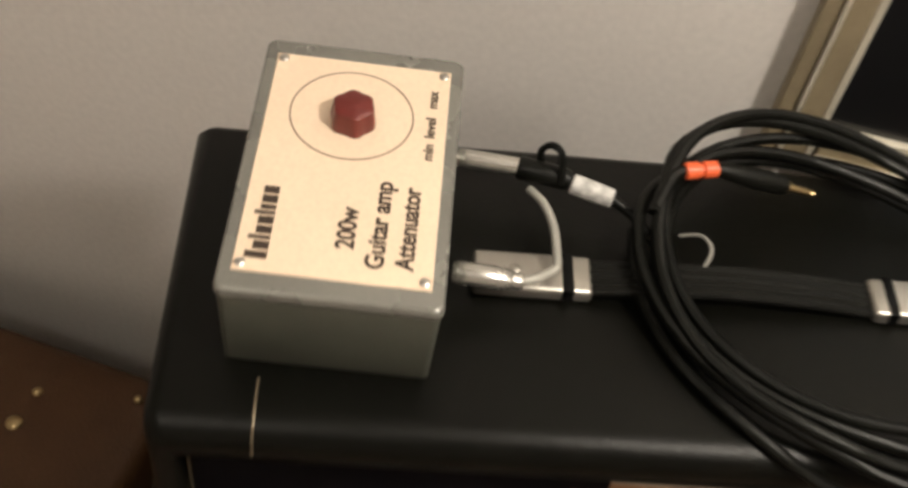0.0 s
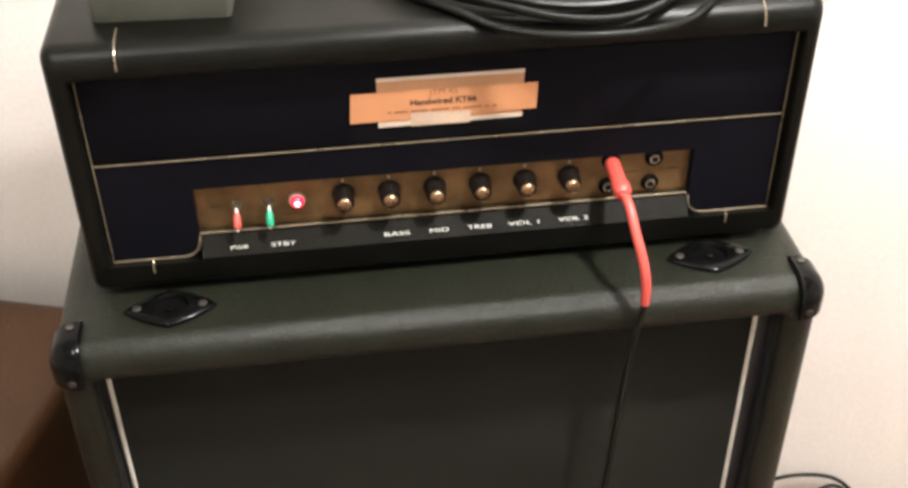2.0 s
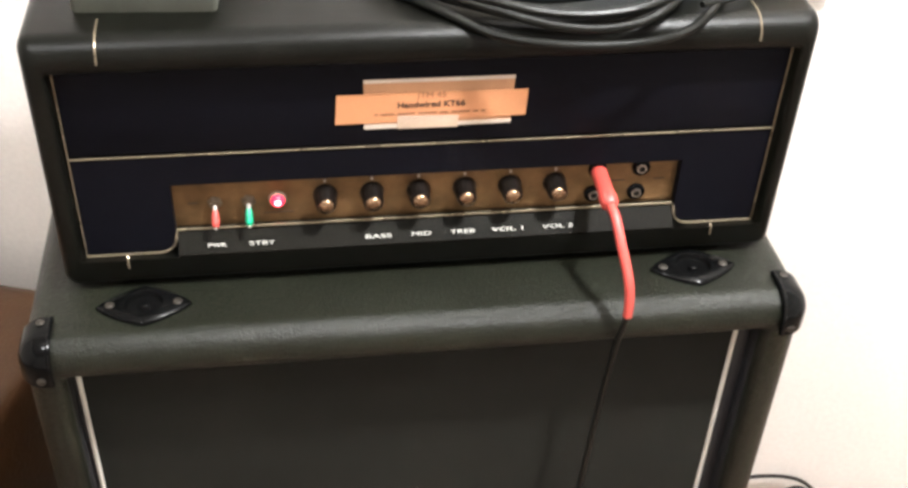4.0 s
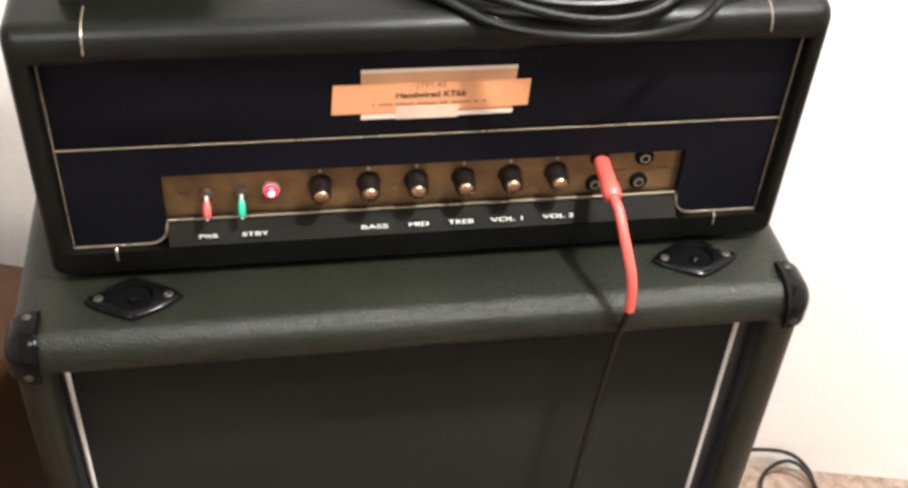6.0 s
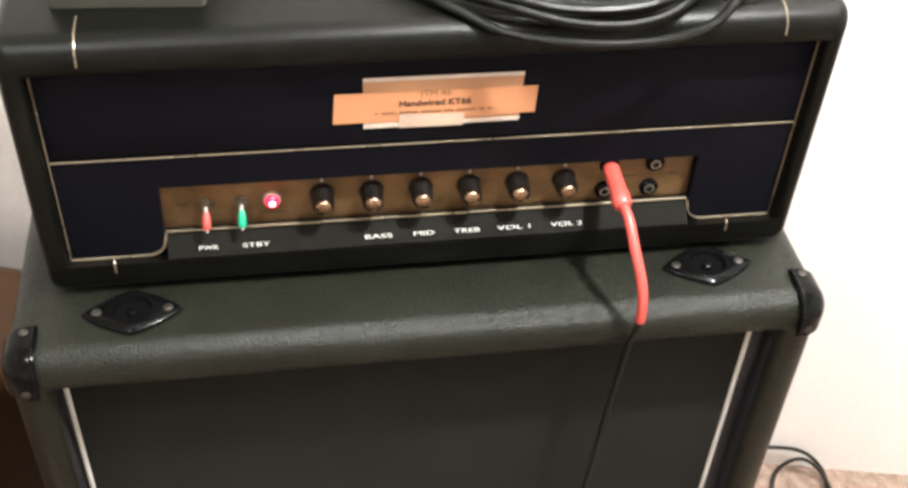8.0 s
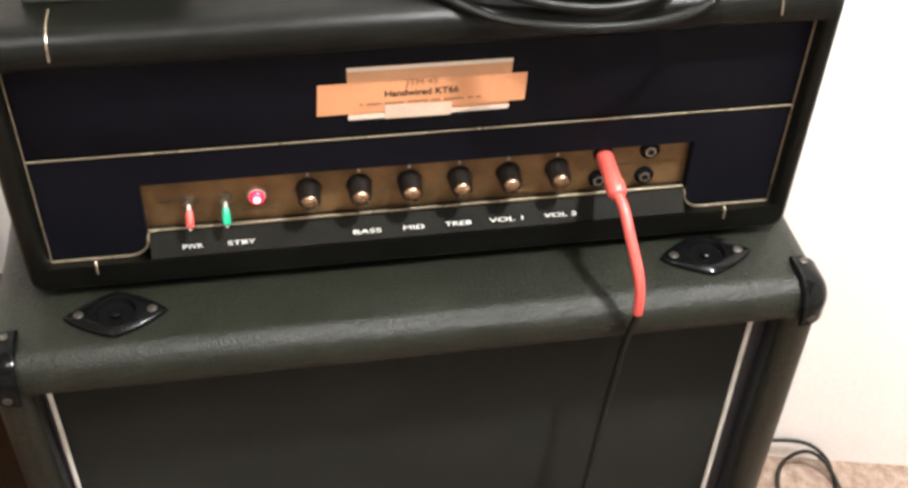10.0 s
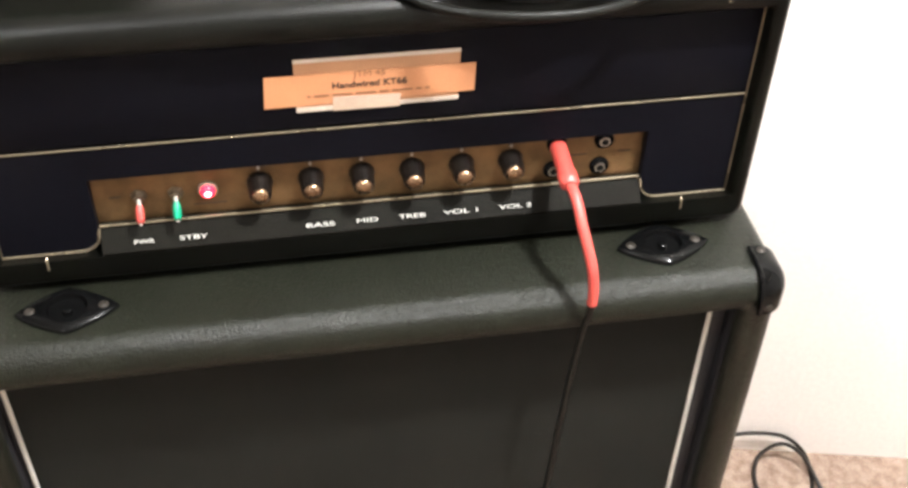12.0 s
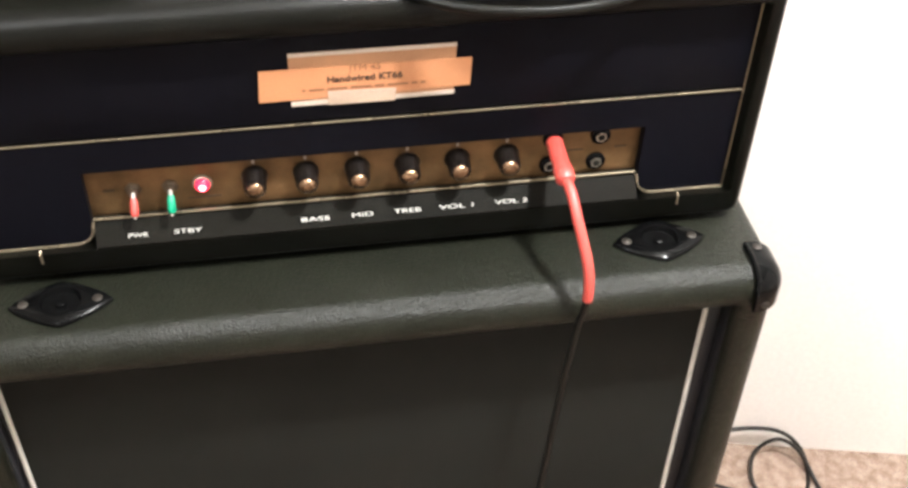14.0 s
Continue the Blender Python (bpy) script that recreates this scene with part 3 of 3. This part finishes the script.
plate_text("200w", 0.0160, 0.0050, -0.0533, 0.033)
plate_text("Guitar amp", 0.0160, 0.0240, -0.0475, 0.069)
plate_text("Attenuator", 0.0160, 0.0420, -0.0480, 0.066)
for text, y, length in (("min", 0.0165, 0.0140), ("level", 0.0385, 0.0180), ("max", 0.0645, 0.0165)):
    plate_text(text, 0.0095, 0.0490, y, length, 0.0002)
for ya, yb, xa in ((-0.0835, -0.0785, -0.0535), (-0.0768, -0.0705, -0.0495), (-0.0690, -0.0662, -0.0535), (-0.0646, -0.0588, -0.0495), (-0.0572, -0.0512, -0.0495),
                   (-0.0498, -0.0470, -0.0525), (-0.0457, -0.0420, -0.0495), (-0.0405, -0.0342, -0.0495), (-0.0328, -0.0270, -0.0495)):
    part("word_bar", box(xa, -0.0400, ya, yb, H + 0.0012, H + 0.0016, 0.0), INK, face)

# two plugs in the box's side, the grey patch lead and the taped lead
for yy in (0.0930, 0.1950):
    part("side_socket", turned([(0, 0.0075), (0.004, 0.0075), (0.0045, 0.006)], (0.0660, (yy - 0.133) - 0.003, 0.030), (1, 0, 0), 8), CHROME, att, "chrome jack socket nut")
patch = thing("patch_lead", "silver jack plug with short grey lead beside box", "cable", pose(0.005, 0.004, 0))
part("plug", turned([(0, 0.0060), (0.003, 0.0080), (0.030, 0.0080), (0.032, 0.0072), (0.034, 0.0076), (0.036, 0.0066), (0.038, 0.0072), (0.040, 0.0060), (0.044, 0.0064), (0.047, 0.0050)],
                    (-0.1915, 0.0930, 1.0860), (1, -0.05, -0.05), 18), SILVER, patch, "silver metal jack plug")
part("cord", tube(spline([(-0.147, 0.0910, 1.0838), (-0.136, 0.0945, 1.0835), (-0.1245, 0.1015, 1.0840), (-0.1215, 0.1060, 1.0840), (-0.1210, 0.1160, 1.083), (-0.1215, 0.142, 1.080), (-0.127, 0.164, 1.078), (-0.136, 0.180, 1.074)], 8), 0.0031, 10), GREY_WIRE, patch, "grey cable")
link = thing("speaker_lead", "silver and black jack plug with white tape beside box", "cable", pose(0.004, 0.003, 0))
part("plug", turned([(0, 0.0050), (0.003, 0.0068), (0.010, 0.0072), (0.046, 0.0066)], (-0.1900, 0.1950, 1.0860), (1, -0.10, 0), 18), SILVER, link, "silver metal jack plug")
part("boot", turned([(0, 0.0074), (0.002, 0.0084), (0.034, 0.0080), (0.038, 0.0066)], (-0.1450, 0.1905, 1.0860), (1, -0.22, -0.02), 18), RUBBER, link, "black plug sleeve")
part("velcro_loop", tube(spline([(-0.115, 0.176, 1.088), (-0.117, 0.186, 1.106), (-0.124, 0.193, 1.108), (-0.130, 0.196, 1.098), (-0.128, 0.192, 1.084)], 6), 0.0026, 6), RUBBER, link, "black cable tie loop")
part("tape_wrap", turned([(0, 0.0066), (0.001, 0.0076), (0.030, 0.0070), (0.031, 0.0050)], (-0.1070, 0.1795, 1.0850), (1, -0.34, -0.05), 16), TAPE_WHITE, link, "white marked tape wrap")
part("cord", tube(spline([(-0.078, 0.1695, 1.083), (-0.060, 0.158, 1.076), (-0.042, 0.130, 1.068), (-0.030, 0.09, 1.0625)], 8), 0.0036, 10), RUBBER, link, "black cable")

# ------------------------------------------------------------------ coiled cable on the head
coil = thing("coiled_cable", "coiled black audio cable with orange sleeve on amplifier", "cable", pose(0.006, 0.007, 0))
LOOPS = []
for left, right, front_y, back_y, z in ((-0.066, 0.296, -0.058, 0.218, 1.0615), (-0.055, 0.275, -0.034, 0.222, 1.0680), (-0.046, 0.212, -0.004, 0.212, 1.0650),
                                        (-0.063, 0.306, -0.051, 0.226, 1.0740), (-0.048, 0.190, 0.012, 0.212, 1.0690), (-0.058, 0.262, -0.032, 0.228, 1.0790)):
    LOOPS.append(((left + right) / 2, (front_y + back_y) / 2, (right - left) / 2, (back_y - front_y) / 2, z))
line = []
STEP = 22
for i in range(len(LOOPS)):
    a, b = LOOPS[i], LOOPS[min(i + 1, len(LOOPS) - 1)]
    for s in range(STEP):
        t = s / STEP
        k = t * t * (3 - 2 * t)
        cx, cy, rx, ry, z = (a[j] + (b[j] - a[j]) * k for j in range(5))
        ang = radians(165) + 2 * math.pi * t
        wob = 1 + 0.022 * math.sin(3 * ang + i * 1.7)
        x, y = cx + rx * wob * math.cos(ang), cy + ry * wob * math.sin(ang)
        y += 0.004 - 0.17 * (x - cx)
        over = max(0.0, HF + 0.010 - y)
        lift = 0.037 * max(0.0, math.cos(ang - radians(135))) ** 2 * (i + 2) / 7
        line.append(Vector((x, y, max(z + lift - over * 0.42, 1.0600 if y > HF else 1.052))))
line += [Vector((-0.058, 0.140, 1.102)), Vector((-0.044, 0.166, 1.110)), Vector((-0.034, 0.1715, 1.112))]
part("cord", tube(spline(line, 3), 0.0044, 9), RUBBER, coil, "coiled black rubber cable")
part("orange_sleeve", turned([(0, 0.0050), (0.001, 0.0062), (0.010, 0.0062), (0.011, 0.0048), (0.013, 0.0048), (0.014, 0.0062), (0.023, 0.0060), (0.024, 0.0048)], (-0.036, 0.1710, 1.112), (1, 0.18, 0.02), 16), ORANGE, coil, "orange cable sleeve")
plug = part("plug", turned([(0, 0.0040), (0.004, 0.0052), (0.030, 0.0078), (0.058, 0.0074), (0.062, 0.0050)], (-0.013, 0.1755, 1.1122), (1, 0.14, -0.36), 16), RUBBER, coil, "black jack plug")
part("tip", turned([(0, 0.0046), (0.003, 0.0046), (0.004, 0.0031), (0.020, 0.0031), (0.022, 0.0020), (0.024, 0.0029), (0.028, 0.0012)], (0.044, 0.1835, 1.0915), (1, 0.10, -0.36), 14), BRASS_STUD, plug, "gold plug tip")
part("tie", tube(spline([(-0.030, 0.150, 1.068), (-0.018, 0.143, 1.078), (-0.013, 0.130, 1.080), (-0.018, 0.120, 1.072), (-0.030, 0.118, 1.062)], 7), 0.0013, 8), GREY_WIRE, coil, "grey wire tie")
plug = part("plug", turned([(0, 0.0060), (0.003, 0.0100), (0.030, 0.0098), (0.034, 0.0070)], (0.300, 0.160, 1.0860), (0.35, -1, -0.08), 18), TAPE_WHITE, coil, "white plug body")
part("collar", turned([(0, 0.0085), (0.002, 0.0115), (0.016, 0.0115), (0.019, 0.0085)], (0.3135, 0.121, 1.0825), (0.5, -1, -0.25), 18), BRASS_STUD, plug, "pale gold plug collar")
part("cord", tube(spline([(0.322, 0.105, 1.0785), (0.338, 0.078, 1.070), (0.326, 0.045, 1.0650), (0.290, 0.012, 1.0650), (0.24, -0.012, 1.068)], 8), 0.0033, 9), RUBBER, coil, "black cable end")

# ------------------------------------------------------------------ framed picture on the wall
pic = thing("framed_picture", "champagne wooden picture frame with black mount on wall", "picture frame", ROOM @ pose(-0.045, 0, 0.942))
FW, FH, BAR = 0.216, 0.62, 0.048


def moulding(x0, x1, z0, z1, way, name="frame_bar"):
    """One straight bar of the frame, stepped in section."""
    bars = []
    for a, b, d, mat in ((0.0, 0.30, 0.020, FRAME), (0.30, 0.40, 0.024, FRAME_LIT), (0.40, 0.84, 0.019, FRAME), (0.84, 1.0, 0.015, FRAME_LIT)):
        if way == "left":
            c = (x0 + a * (x1 - x0), x0 + b * (x1 - x0), z0, z1)
        elif way == "right":
            c = (x1 - b * (x1 - x0), x1 - a * (x1 - x0), z0, z1)
        elif way == "bottom":
            c = (x0, x1, z0 + a * (z1 - z0), z0 + b * (z1 - z0))
        else:
            c = (x0, x1, z1 - b * (z1 - z0), z1 - a * (z1 - z0))
        bars.append((c, d, mat))
    main = None
    for c, d, mat in bars:
        ob = part(name if main is None else "bead", box(c[0], c[1], -d, -0.001, c[2], c[3], 0.0012, 1), mat, pic if main is None else main)
        main = main or ob


moulding(-FW, -FW + BAR, 0.0, FH, "left")
moulding(FW - BAR, FW, 0.0, FH, "right")
moulding(-FW + BAR + 0.0005, FW - BAR - 0.0005, 0.0, BAR, "bottom")
moulding(-FW + BAR + 0.0005, FW - BAR - 0.0005, FH - BAR, FH, "top")
part("mount", box(-FW + BAR, FW - BAR, -0.008, -0.002, BAR, FH - BAR, 0.0), MAT_BLACK, pic, "black mount")
part("print", box(-FW + BAR + 0.055, FW - BAR - 0.055, -0.0095, -0.0082, BAR + 0.055, FH - BAR - 0.055, 0.0), PRINT, pic, "pale grey print")

# ------------------------------------------------------------------ leather trunk beside the cabinet
trunk = thing("leather_trunk", "dark brown leather-covered trunk with brass studs on carpet", "trunk", pose(-0.790, 0.205, 0, 0, 0, -18))
TW, TD, TH = 0.265, 0.27, 0.440
part("body", loft([flat_ring(TW - 0.004, TD - 0.004, 0.02, 0.0), flat_ring(TW, TD, 0.022, 0.006), flat_ring(TW, TD, 0.022, TH - 0.092)]), LEATHER, trunk, "dark brown leather body", sharp=50)
lid = part("lid", loft([flat_ring(TW + 0.004, TD + 0.004, 0.024, TH - 0.090), flat_ring(TW + 0.004, TD + 0.004, 0.024, TH - 0.022), flat_ring(TW - 0.001, TD - 0.001, 0.022, TH - 0.007),
                        flat_ring(TW - 0.016, TD - 0.016, 0.016, TH - 0.001), flat_ring(TW - 0.05, TD - 0.05, 0.014, TH + 0.002)]), LEATHER, trunk, "dark brown leather lid", sharp=50)
part("strap", box(-TW + 0.02, TW - 0.02, -0.115, -0.080, TH + 0.0005, TH + 0.0045, 0.0015), LEATHER_TRIM, lid, "tan leather strap")
for x, y, r in ((TW - 0.034, TD - 0.034, 0.0060), (-TW + 0.034, TD - 0.034, 0.0060), (0.115, 0.155, 0.0110), (0.118, 0.201, 0.0070)):
    part("stud", turned([(0, r), (0.003, r * 0.9), (0.0055, r * 0.55), (0.0065, 0)], (x, y, TH), (0, 0, 1), 12), BRASS_STUD, lid, "brass stud")

# ------------------------------------------------------------------ loose cable on the carpet
loose = thing("floor_cable", "thin dark cable looped on carpet against wall", "cable", pose(-0.026, 0.014, 0))
part("cord", tube(spline([(0.42, 0.235, 0.006), (0.50, 0.245, 0.012), (0.575, 0.244, 0.034), (0.630, 0.236, 0.056), (0.690, 0.222, 0.058), (0.728, 0.208, 0.030), (0.738, 0.180, 0.006), (0.722, 0.140, 0.004),
                          (0.690, 0.118, 0.0035), (0.655, 0.130, 0.0035), (0.640, 0.170, 0.006), (0.655, 0.210, 0.022), (0.690, 0.214, 0.046), (0.722, 0.196, 0.034), (0.742, 0.150, 0.005), (0.745, 0.08, 0.0035), (0.72, -0.02, 0.0035)], 8), 0.0034, 9), CABLE_BROWN, loose)
part("cord", tube(spline([(0.44, 0.215, 0.0035), (0.53, 0.196, 0.0035), (0.60, 0.160, 0.0035), (0.66, 0.128, 0.0085), (0.73, 0.125, 0.0085), (0.80, 0.08, 0.0035), (0.84, 0.0, 0.0035)], 8), 0.0030, 9), CABLE_BROWN, loose)
